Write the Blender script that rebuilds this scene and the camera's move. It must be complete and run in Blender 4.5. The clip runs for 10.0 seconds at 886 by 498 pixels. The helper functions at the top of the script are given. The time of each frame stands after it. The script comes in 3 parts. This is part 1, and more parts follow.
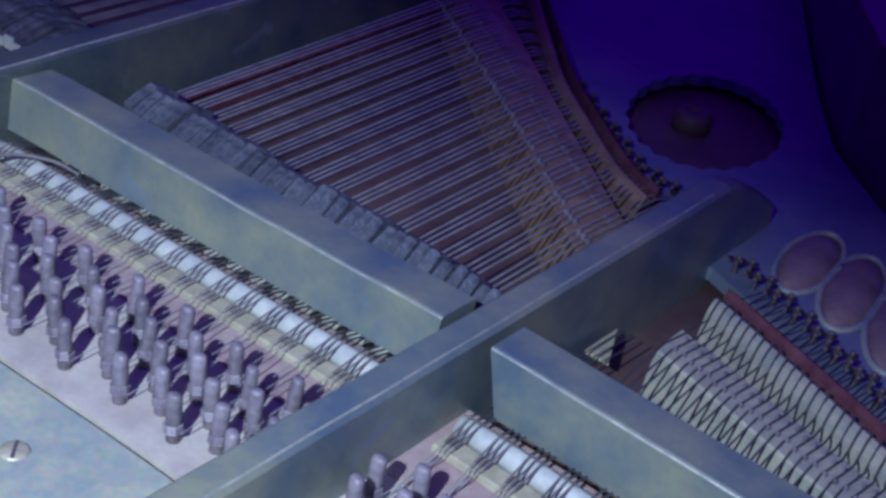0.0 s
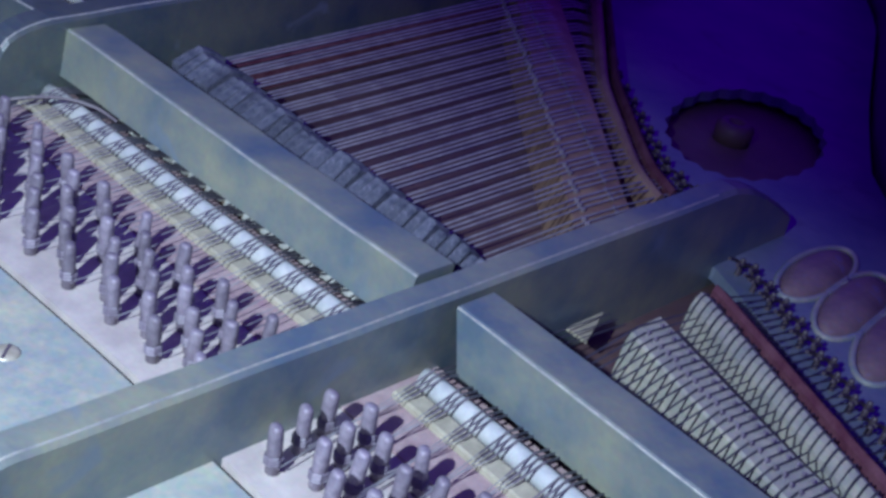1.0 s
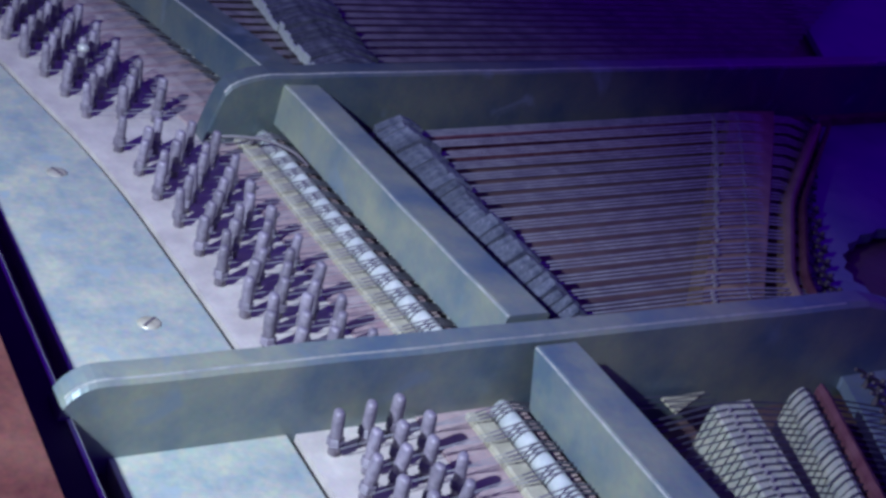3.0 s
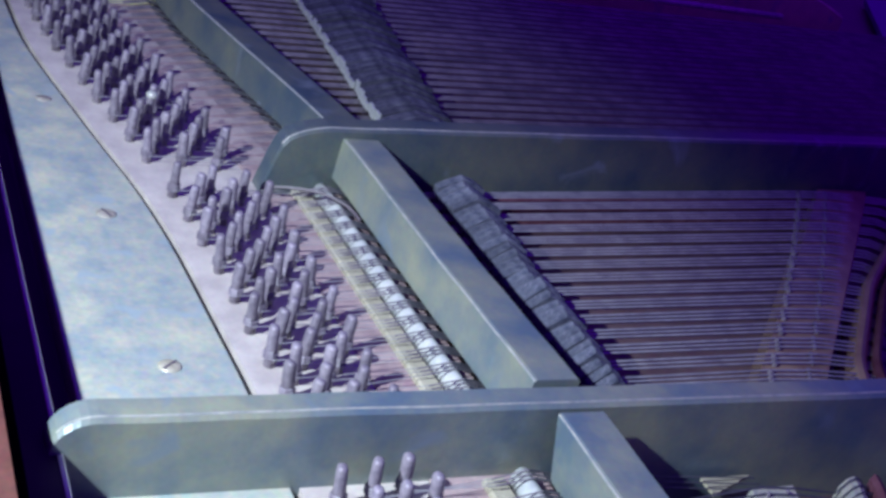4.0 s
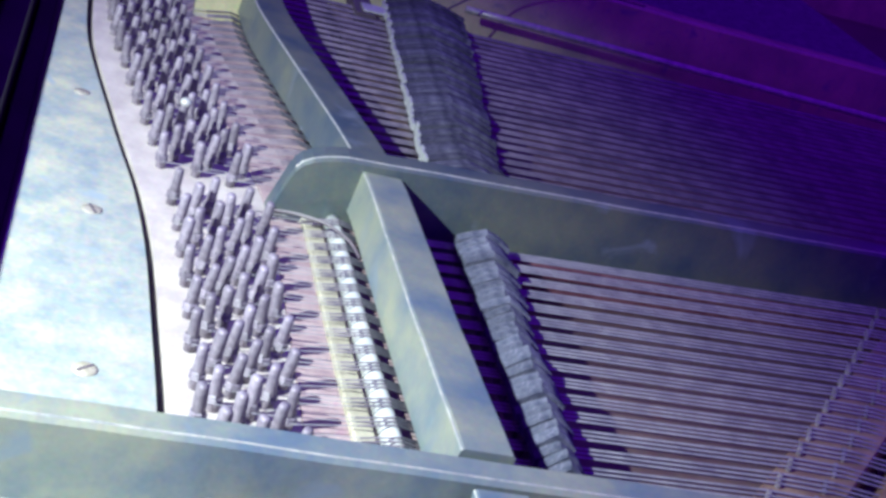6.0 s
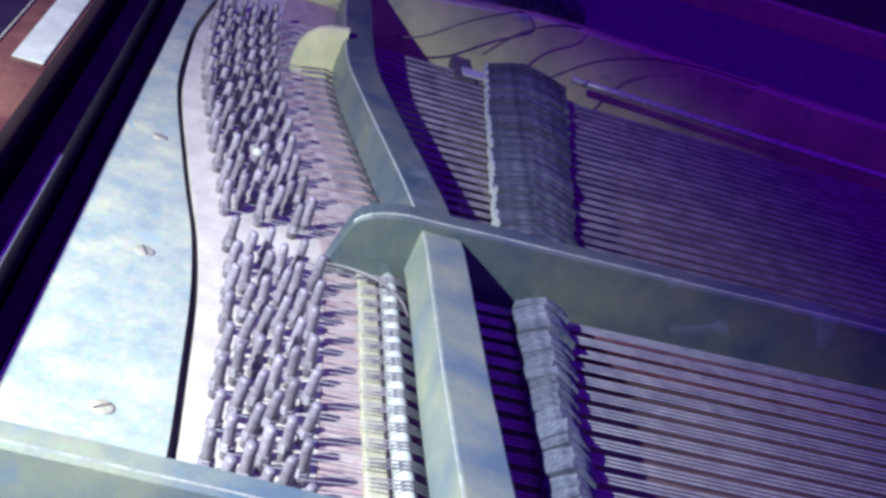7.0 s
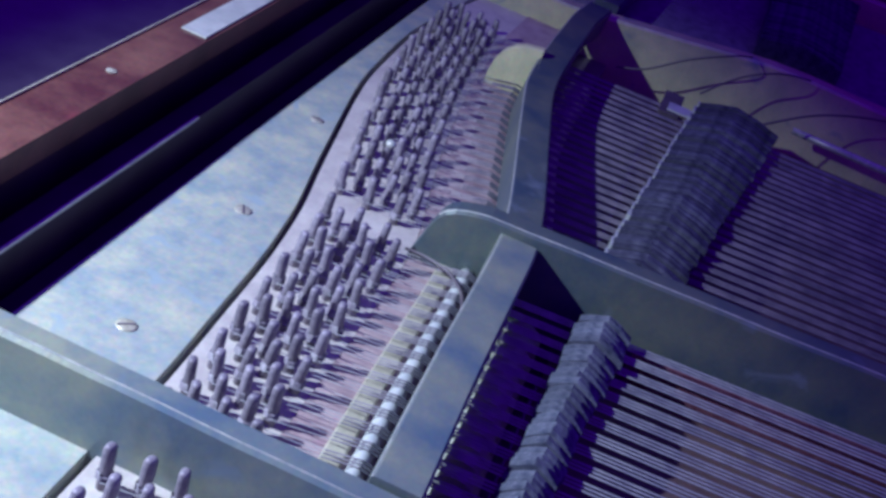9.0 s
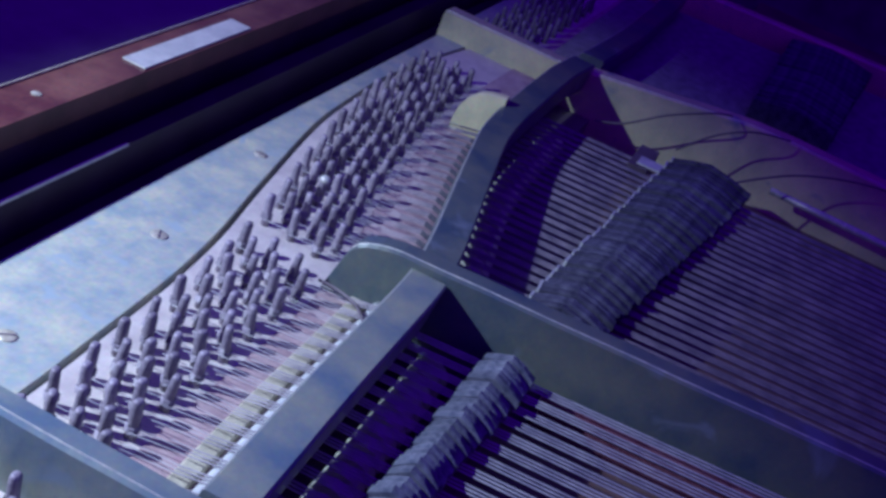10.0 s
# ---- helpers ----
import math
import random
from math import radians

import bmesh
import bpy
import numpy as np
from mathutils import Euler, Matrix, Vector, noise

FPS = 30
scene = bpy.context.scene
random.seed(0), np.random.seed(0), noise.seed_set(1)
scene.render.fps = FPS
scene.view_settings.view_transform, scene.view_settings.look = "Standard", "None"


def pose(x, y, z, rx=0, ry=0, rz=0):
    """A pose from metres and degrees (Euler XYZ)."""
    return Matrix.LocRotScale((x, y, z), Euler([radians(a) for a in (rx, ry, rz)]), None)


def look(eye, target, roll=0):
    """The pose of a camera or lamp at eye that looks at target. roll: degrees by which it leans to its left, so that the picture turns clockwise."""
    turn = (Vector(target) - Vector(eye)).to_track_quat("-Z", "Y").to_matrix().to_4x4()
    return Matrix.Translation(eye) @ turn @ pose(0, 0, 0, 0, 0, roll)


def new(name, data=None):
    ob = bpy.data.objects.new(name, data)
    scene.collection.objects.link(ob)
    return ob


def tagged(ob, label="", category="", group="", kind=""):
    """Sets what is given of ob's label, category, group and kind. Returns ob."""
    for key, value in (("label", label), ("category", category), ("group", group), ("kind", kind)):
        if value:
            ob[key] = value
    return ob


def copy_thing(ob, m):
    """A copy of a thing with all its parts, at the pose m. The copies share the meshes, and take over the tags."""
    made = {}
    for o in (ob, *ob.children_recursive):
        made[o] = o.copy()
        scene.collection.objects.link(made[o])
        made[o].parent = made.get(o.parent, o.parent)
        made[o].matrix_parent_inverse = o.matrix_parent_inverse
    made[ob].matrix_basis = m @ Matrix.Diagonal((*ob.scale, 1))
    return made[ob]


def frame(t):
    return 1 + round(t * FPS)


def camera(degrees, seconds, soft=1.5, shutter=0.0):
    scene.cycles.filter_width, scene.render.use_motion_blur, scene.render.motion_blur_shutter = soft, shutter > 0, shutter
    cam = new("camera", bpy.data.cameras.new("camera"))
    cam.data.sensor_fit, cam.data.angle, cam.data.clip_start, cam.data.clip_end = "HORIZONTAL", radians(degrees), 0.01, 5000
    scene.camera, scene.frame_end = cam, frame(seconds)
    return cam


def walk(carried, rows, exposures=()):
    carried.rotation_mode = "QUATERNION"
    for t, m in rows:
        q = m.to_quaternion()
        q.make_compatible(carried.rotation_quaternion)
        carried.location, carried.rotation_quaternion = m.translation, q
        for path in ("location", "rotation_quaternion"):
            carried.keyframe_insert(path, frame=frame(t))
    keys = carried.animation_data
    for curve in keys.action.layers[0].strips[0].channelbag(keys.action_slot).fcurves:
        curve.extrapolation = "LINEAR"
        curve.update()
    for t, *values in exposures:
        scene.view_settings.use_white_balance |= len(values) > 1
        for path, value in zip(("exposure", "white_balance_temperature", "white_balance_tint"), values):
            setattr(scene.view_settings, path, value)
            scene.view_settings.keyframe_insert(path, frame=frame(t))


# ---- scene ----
cam = camera(37.26, 10.0, soft=3.2)
PATH = [
    (0, (0.1848, -0.1354, 0.2817), (-0.1834, 0.4576, -0.1091), 11.86),
    (0.5, (0.2132, -0.1326, 0.2862), (-0.1817, 0.4396, -0.1097), 13.90),
    (1, (0.2456, -0.1288, 0.2893), (-0.1797, 0.4208, -0.1071), 14.32),
    (1.5, (0.2772, -0.1278, 0.2921), (-0.1810, 0.4010, -0.0957), 14.67),
    (2, (0.3136, -0.1230, 0.2957), (-0.1925, 0.3691, -0.0808), 14.98),
    (2.5, (0.3387, -0.1092, 0.2963), (-0.2105, 0.3430, -0.0696), 14.66),
    (3, (0.3536, -0.1007, 0.3021), (-0.2291, 0.3083, -0.0628), 14.37),
    (3.2, (0.3553, -0.0956, 0.2938), (-0.2417, 0.3001, -0.0625), 14.01),
    (4.5, (0.3698, -0.0237, 0.2976), (-0.2862, 0.2856, -0.0400), 15.68),
    (4.8, (0.3736, -0.0042, 0.2977), (-0.2914, 0.2884, -0.0372), 16.84),
    (5.2, (0.3714, 0.0151, 0.2970), (-0.3016, 0.2821, -0.0433), 18.01),
    (6.3, (0.3480, 0.0544, 0.2824), (-0.3513, 0.2726, -0.0391), 19.41),
    (6.5, (0.3478, 0.0612, 0.2870), (-0.3558, 0.2619, -0.0366), 19.59),
    (7, (0.3460, 0.0901, 0.2868), (-0.3761, 0.2331, -0.0266), 19.65),
    (7.5, (0.3610, 0.1304, 0.3061), (-0.3708, 0.2088, -0.0074), 19.78),
    (8, (0.3648, 0.1639, 0.3056), (-0.3624, 0.1757, -0.0278), 20.10),
    (8.5, (0.3699, 0.1988, 0.3165), (-0.3462, 0.1604, -0.0381), 21.09),
    (9, (0.3704, 0.2391, 0.3322), (-0.3371, 0.1603, -0.0327), 21.39),
    (9.5, (0.3610, 0.2769, 0.3360), (-0.3454, 0.1723, -0.0245), 21.32),
    (10, (0.3525, 0.3245, 0.3477), (-0.3556, 0.1872, 0.0016), 21.75),
]
walk(cam, [(t, look(eye, target, roll)) for t, eye, target, roll in PATH],
     exposures=[(0, -1.65, 4900, 30), (1.5, -1.3, 5000, 30), (3.0, -1.4, 5000, 32), (4.5, -0.65, 5400, 26), (6.5, -0.15, 5600, 20), (7.5, -0.25, 5500, 22), (8.5, -0.85, 5100, 28), (10, -1.1, 4800, 36)])

# ---- light: added violet ambient that tints shadows as a colour grade, one lamp on the keyboard side ----
world = bpy.data.worlds.new("violet_ambient")
scene.world = world
world.use_nodes = True
sky = world.node_tree.nodes["Background"]
sky.inputs[0].default_value = (0.20, 0.010, 0.95, 1)
sky.inputs[1].default_value = 0.58
lamp_data = bpy.data.lights.new("work_lamp", "SPOT")
lamp_data.energy, lamp_data.shadow_soft_size = 70.0, 0.008
lamp_data.spot_size, lamp_data.spot_blend = radians(41), 1.0
lamp_data.color = (0.90, 1.0, 0.80)
lamp = new("work_lamp", lamp_data)
LAMP_AT, LAMP_AIM = Vector((0.13, -0.34, 0.43)), Vector((-0.12, 0.075, 0.0))
beam = (LAMP_AIM - LAMP_AT).normalized()
along = Vector((1, 0.22, 0))
along = (along - along.dot(beam) * beam).normalized()  # the beam is wide along the keyboard, narrow across it
lamp.matrix_world = Matrix.Translation(LAMP_AT) @ Matrix((along, (-beam).cross(along), -beam)).transposed().to_4x4() @ Matrix.Diagonal((2.5, 1.0, 1.0, 1.0))
tagged(lamp, "small bright work lamp above the keyboard side", "lamp", kind="structure")

rng = random.Random(7)


# ---- materials ----
def lin(a, b, x):
    return a + (b - a) * x


def material(name, low, high, rough=0.5, metal=0.0, scale=40.0, fine=400.0, bump=0.15, spread=0.25, stain=None, stain_at=0.62, coat=0.0, island=0.0, spec=0.5):
    m = bpy.data.materials.new(name)
    m.use_nodes = True
    nt = m.node_tree
    n, l = nt.nodes, nt.links
    b = n["Principled BSDF"]
    b.inputs["Metallic"].default_value = metal
    b.inputs["Specular IOR Level"].default_value = spec
    b.inputs["Coat Weight"].default_value = coat
    b.inputs["Coat Roughness"].default_value = 0.12
    tc = n.new("ShaderNodeTexCoord")
    big = n.new("ShaderNodeTexNoise")
    big.inputs["Scale"].default_value, big.inputs["Detail"].default_value, big.inputs["Roughness"].default_value = scale, 6, 0.62
    small = n.new("ShaderNodeTexNoise")
    small.inputs["Scale"].default_value, small.inputs["Detail"].default_value = fine, 3
    for q in (big, small):
        l.new(tc.outputs["Object"], q.inputs["Vector"])
    ramp = n.new("ShaderNodeValToRGB")
    ramp.color_ramp.elements[0].position, ramp.color_ramp.elements[1].position = 0.36, 0.66
    ramp.color_ramp.elements[0].color, ramp.color_ramp.elements[1].color = (*low, 1), (*high, 1)
    l.new(big.outputs["Fac"], ramp.inputs["Fac"])
    out = ramp.outputs["Color"]
    mix = n.new("ShaderNodeMix")
    mix.data_type, mix.blend_type = "RGBA", "MULTIPLY"
    mix.inputs["Factor"].default_value = spread
    l.new(out, mix.inputs["A"])
    l.new(small.outputs["Color"], mix.inputs["B"])
    out = mix.outputs["Result"]
    if stain:
        spot = n.new("ShaderNodeTexNoise")
        spot.inputs["Scale"].default_value, spot.inputs["Detail"].default_value, spot.inputs["Distortion"].default_value = scale * 1.7, 8, 0.6
        l.new(tc.outputs["Object"], spot.inputs["Vector"])
        edge = n.new("ShaderNodeMapRange")
        edge.inputs["From Min"].default_value, edge.inputs["From Max"].default_value = stain_at, stain_at + 0.14
        l.new(spot.outputs["Fac"], edge.inputs["Value"])
        mx = n.new("ShaderNodeMix")
        mx.data_type = "RGBA"
        l.new(edge.outputs["Result"], mx.inputs["Factor"])
        l.new(out, mx.inputs["A"])
        mx.inputs["B"].default_value = (*stain, 1)
        out = mx.outputs["Result"]
    if island:
        info = n.new("ShaderNodeObjectInfo")
        hv = n.new("ShaderNodeHueSaturation")
        mr = n.new("ShaderNodeMapRange")
        mr.inputs["To Min"].default_value, mr.inputs["To Max"].default_value = 1 - island, 1 + island
        l.new(info.outputs["Random"], mr.inputs["Value"])
        l.new(mr.outputs["Result"], hv.inputs["Value"])
        l.new(out, hv.inputs["Color"])
        out = hv.outputs["Color"]
    l.new(out, b.inputs["Base Color"])
    rr = n.new("ShaderNodeMapRange")
    rr.inputs["To Min"].default_value, rr.inputs["To Max"].default_value = max(rough - 0.12, 0.03), min(rough + 0.14, 1)
    l.new(big.outputs["Fac"], rr.inputs["Value"])
    l.new(rr.outputs["Result"], b.inputs["Roughness"])
    if bump:
        bp = n.new("ShaderNodeBump")
        bp.inputs["Strength"].default_value, bp.inputs["Distance"].default_value = bump, 0.001
        l.new(small.outputs["Fac"], bp.inputs["Height"])
        l.new(bp.outputs["Normal"], b.inputs["Normal"])
    return m


PLATE = material("patinated_bronze_paint", (0.34, 0.41, 0.42), (0.60, 0.60, 0.45), 0.42, 0.0, 40, 320, 0.14, 0.35, (0.33, 0.40, 0.42), 0.58)
# one bronze in a dim and a lit tone: lamp falloff put into the colour
DIM_BRONZE = material("dim_bronze_lacquer", (0.085, 0.125, 0.165), (0.20, 0.225, 0.175), 0.34, 0.25, 22, 420, 0.12, 0.3, (0.22, 0.26, 0.30), 0.62)
LIT_BRONZE = material("lit_bronze_lacquer", (0.15, 0.21, 0.26), (0.36, 0.38, 0.27), 0.36, 0.2, 20, 420, 0.10, 0.25, (0.20, 0.26, 0.32), 0.62)
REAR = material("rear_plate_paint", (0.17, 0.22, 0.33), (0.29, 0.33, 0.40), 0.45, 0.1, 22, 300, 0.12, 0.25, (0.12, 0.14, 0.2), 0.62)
PINBED = material("worn_pale_paint", (0.52, 0.46, 0.43), (0.70, 0.64, 0.57), 0.55, 0.0, 50, 500, 0.15, 0.2, (0.45, 0.35, 0.40), 0.66)
STEEL = material("blued_pin_steel", (0.2, 0.17, 0.22), (0.34, 0.3, 0.35), 0.5, 0.1, 300, 1500, 0.1, 0.3, island=0.25)
WIRE = material("music_wire", (0.34, 0.34, 0.37), (0.58, 0.58, 0.55), 0.45, 0.3, 90, 900, 0.0, 0.2)
# bronze with yellow lamplight put into the colour, for bass-side ribs and the lug
LAMPLIT_BRONZE = material("lamplit_bronze_paint", (0.52, 0.53, 0.32), (0.78, 0.74, 0.41), 0.4, 0.1, 26, 420, 0.12, 0.3, (0.26, 0.30, 0.30), 0.60)
# pale metal tone for the edge strips that paint in highlights
BRIGHT_EDGE = material("bright_edge_metal", (0.45, 0.48, 0.44), (0.78, 0.78, 0.64), 0.35, 0.3, 150, 900, 0.1, 0.3)
DARKFELT = material("dark_grey_felt", (0.06, 0.06, 0.1), (0.17, 0.17, 0.23), 1.0, 0.0, 140, 1700, 0.6, 0.4, island=0.3, spec=0.1)
BLACK = material("black_rail_lacquer", (0.03, 0.02, 0.035), (0.055, 0.036, 0.06), 0.5, 0.0, 20, 300, 0.03, 0.2, spec=0.2)
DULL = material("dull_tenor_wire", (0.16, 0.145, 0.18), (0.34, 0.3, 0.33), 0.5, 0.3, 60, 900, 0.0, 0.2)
# darker copy of the wire: shade on the strings put into the colour
SHADED_WIRE = material("shaded_wire", (0.07, 0.07, 0.09), (0.14, 0.14, 0.16), 0.5, 0.3, 90, 900, 0.0, 0.2)
WOUND = material("dulled_string_winding", (0.15, 0.13, 0.19), (0.28, 0.25, 0.32), 0.45, 0.3, 90, 1800, 0.3, 0.2)
PINK = material("faded_rose_cloth", (0.47, 0.34, 0.35), (0.65, 0.51, 0.49), 0.95, 0.0, 60, 1500, 0.5, 0.4, (0.42, 0.24, 0.30), 0.64, spec=0.1)
CREAM = material("cream_bearing_felt", (0.46, 0.43, 0.31), (0.64, 0.60, 0.44), 0.9, 0.0, 120, 1600, 0.4, 0.35, spec=0.1)
BONE = material("pale_bearing_bar", (0.52, 0.55, 0.54), (0.72, 0.73, 0.68), 0.4, 0.1, 120, 900, 0.1, 0.2)
FELT = material("grey_white_felt", (0.09, 0.1, 0.15), (0.26, 0.27, 0.33), 1.0, 0.0, 140, 1700, 0.6, 0.4, (0.28, 0.28, 0.36), 0.6, island=0.22, spec=0.1)
EBONY = material("black_damper_wood", (0.09, 0.07, 0.09), (0.15, 0.12, 0.14), 0.45, 0.0, 60, 900, 0.1, 0.3)
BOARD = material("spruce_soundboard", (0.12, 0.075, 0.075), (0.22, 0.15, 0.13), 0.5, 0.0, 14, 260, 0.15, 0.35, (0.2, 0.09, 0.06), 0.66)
COVER = material("lilac_varnished_cover", (0.28, 0.20, 0.20), (0.46, 0.34, 0.27), 0.4, 0.0, 45, 420, 0.15, 0.35, (0.28, 0.26, 0.36), 0.6)
PALE = material("graphite_pale_bridge", (0.4, 0.41, 0.36), (0.62, 0.6, 0.46), 0.6, 0.0, 80, 700, 0.3, 0.35)
MAPLE = material("bridge_maple", (0.28, 0.18, 0.12), (0.44, 0.31, 0.19), 0.55, 0.0, 60, 500, 0.2, 0.3)
RED = material("red_felt_strip", (0.15, 0.05, 0.08), (0.26, 0.12, 0.15), 1.0, 0.0, 90, 1500, 0.6, 0.4, spec=0.1)
LACQUER = material("dark_case_lacquer", (0.1, 0.08, 0.1), (0.17, 0.14, 0.17), 0.35, 0.0, 20, 300, 0.03, 0.2)
REDWOOD = material("worn_red_brown_wood", (0.09, 0.025, 0.022), (0.2, 0.085, 0.06), 0.5, 0.0, 22, 350, 0.2, 0.4, (0.13, 0.03, 0.03), 0.63)
IVORY = material("scratched_steel_plate", (0.55, 0.56, 0.50), (0.72, 0.72, 0.64), 0.4, 0.2, 70, 600, 0.1, 0.25)
BRASS = material("brass_screw", (0.5, 0.46, 0.32), (0.7, 0.66, 0.5), 0.35, 0.25, 200, 1200, 0.1, 0.2)
RUST = material("rusty_screw", (0.36, 0.33, 0.27), (0.54, 0.5, 0.42), 0.7, 0.2, 260, 1200, 0.4, 0.4)


# ---- mesh helpers ----
def link(name, bm, mat, parent=None, label="", smooth=False):
    me = bpy.data.meshes.new(name)
    bmesh.ops.recalc_face_normals(bm, faces=bm.faces)
    for f in bm.faces:
        f.smooth = smooth
    bm.to_mesh(me)
    bm.free()
    me.materials.append(mat)
    ob = new(name, me)
    if parent:
        ob.parent = parent
    if label:
        ob["label"] = label
    return ob


part = link


def share(name, ob, parent, m):
    o = new(name, ob.data)
    o.parent = parent
    o.matrix_local = m
    return o


def thing(name, label, category, group="", kind="", at=(0, 0, 0)):
    e = new(name)
    e.location = at
    e.empty_display_size = 0.02
    return tagged(e, label, category, group, kind)


def bevelled(bm, width, segments=2, angle=0.5):
    es = [e for e in bm.edges if len(e.link_faces) == 2 and e.calc_face_angle(0) > angle]
    bmesh.ops.bevel(bm, geom=es, offset=width, segments=segments, affect="EDGES", profile=0.6)
    return bm


def loft(rings, closed_ends=True):
    """A skin over rings of equal length."""
    bm = bmesh.new()
    rows = [[bm.verts.new(p) for p in r] for r in rings]
    k = len(rows[0])
    for a, b in zip(rows, rows[1:]):
        for i in range(k):
            bm.faces.new((a[i], a[(i + 1) % k], b[(i + 1) % k], b[i]))
    if closed_ends:
        bm.faces.new(rows[0])
        bm.faces.new(rows[-1][::-1])
    return bm


def box(x0, x1, y0, y1, z0, z1):
    return loft([[(x0, y0, z), (x1, y0, z), (x1, y1, z), (x0, y1, z)] for z in (z0, z1)])


def slab(outline, z0, z1, holes=()):
    """A flat casting with an outline and openings."""
    bm = bmesh.new()
    for loop in (outline, *holes):
        vs = [bm.verts.new((x, y, z1)) for x, y in loop]
        for a, b in zip(vs, vs[1:] + vs[:1]):
            bm.edges.new((a, b))
    bmesh.ops.triangle_fill(bm, use_beauty=True, use_dissolve=False, edges=bm.edges[:], normal=(0, 0, 1))
    low = bmesh.ops.extrude_face_region(bm, geom=bm.faces[:])
    bmesh.ops.translate(bm, vec=(0, 0, z0 - z1), verts=[v for v in low["geom"] if isinstance(v, bmesh.types.BMVert)])
    return bm


def lathe(profile, sides=12, cap=True):
    rings = [[(r * math.cos(2 * math.pi * i / sides), r * math.sin(2 * math.pi * i / sides), z) for i in range(sides)] for r, z in profile]
    return loft(rings, cap)


def tube(points, r, sides=5):
    """A thin round wire through points."""
    rings = []
    pts = [Vector(p) for p in points]
    for i, p in enumerate(pts):
        d = (pts[min(i + 1, len(pts) - 1)] - pts[max(i - 1, 0)]).normalized()
        side = d.cross(Vector((0, 0, 1)))
        side = side.normalized() if side.length > 1e-4 else Vector((1, 0, 0))
        up = side.cross(d)
        rings.append([tuple(p + r * (math.cos(2 * math.pi * k / sides) * side + math.sin(2 * math.pi * k / sides) * up)) for k in range(sides)])
    return loft(rings)


def curve(table):
    xs, ys = zip(*sorted(table))
    return lambda x: float(np.interp(x, xs, ys))


def smooth_curve(table, n=60):
    """The table resampled and softened, as a lookup."""
    xs, ys = zip(*sorted(table))
    gx = np.linspace(xs[0], xs[-1], n)
    gy = np.interp(gx, xs, ys)
    for _ in range(6):
        gy[1:-1] = (gy[:-2] + 2 * gy[1:-1] + gy[2:]) / 4
    return lambda x: float(np.interp(x, gx, gy))


# ---- plan ----
EDGE = 0.030
groove = smooth_curve([(-1.2, 0.070), (-0.78, 0.070), (-0.70, 0.058), (-0.66, 0.055), (-0.58, 0.0485), (-0.46, 0.053), (-0.40, 0.062), (-0.366, 0.068), (-0.293, 0.080), (-0.26, 0.0875), (-0.19, 0.0955), (-0.125, 0.0985), (-0.065, 0.102), (0.0, 0.102), (0.3, 0.104)], 130)
first_pin = smooth_curve([(-1.2, 0.064), (-0.78, 0.062), (-0.66, 0.062), (-0.59, 0.060), (-0.476, 0.067), (-0.38, 0.082), (-0.30, 0.097), (-0.236, 0.106), (-0.16, 0.111), (-0.08, 0.114), (0.3, 0.116)], 130)
last_pin = smooth_curve([(-1.2, 0.110), (-0.78, 0.104), (-0.656, 0.100), (-0.518, 0.108), (-0.415, 0.120), (-0.333, 0.134), (-0.267, 0.147), (-0.2, 0.149), (0.3, 0.150)], 130)
capo_front = smooth_curve([(-1.2, 0.168), (-0.9, 0.167), (-0.78, 0.160), (-0.70, 0.151), (-0.60, 0.151), (-0.53, 0.152), (-0.488, 0.155), (-0.40, 0.171), (-0.30, 0.190), (-0.25, 0.197), (-0.12, 0.199), (0.0, 0.203), (0.12, 0.199), (0.3, 0.193)], 170)
A_LEFT, A_RIGHT, A_TOP = -0.017, -0.003, 0.0333


def b_face(y):
    return -0.253 - 0.085 * (y - 0.2)


def c_face(y):
    return -0.745 - 0.01 * (y - 0.1)


B_TOP, C_TOP = 0.0395, 0.024
STRING_Z = 0.006


# ---- large structure ----
xs = [0.30 - 1.48 * i / 124 for i in range(125)]
front_web = slab([(0.30, EDGE), (-1.18, EDGE + 0.008)] + [(x, groove(x) - 0.0020) for x in reversed(xs)], -0.012, 0.0)
tagged(link("plate_front_web", front_web, PLATE), "pale green patinated iron plate along the keyboard edge", "plate", kind="structure")
pin_bed = slab([(x, groove(x) + 0.0020) for x in xs] + [(x, last_pin(x) + 0.007) for x in reversed(xs)], -0.012, -0.0003)
tagged(link("pin_bed", pin_bed, PINBED), "worn pale pink-white paint under the tuning pins", "plate", kind="structure")
tagged(link("pin_block", box(-1.18, 0.30, EDGE - 0.002, 0.19, -0.05, -0.0125), LACQUER), "dark laminated pin block under the plate", "pin block", kind="structure")
cloth = slab([(x, last_pin(x) + 0.0074) for x in xs] + [(x, capo_front(x) + 0.004) for x in reversed(xs)], -0.010, 0.0004)
tagged(link("string_cloth", cloth, PINK), "faded rose cloth under the front string lengths", "cloth", kind="structure")
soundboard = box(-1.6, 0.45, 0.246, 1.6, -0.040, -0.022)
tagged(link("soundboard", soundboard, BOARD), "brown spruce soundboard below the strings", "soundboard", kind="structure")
tagged(link("action_well", box(-1.6, 0.40, 0.190, 0.245, -0.046, -0.040), LACQUER), "dark well over the hammers", "well", kind="structure")


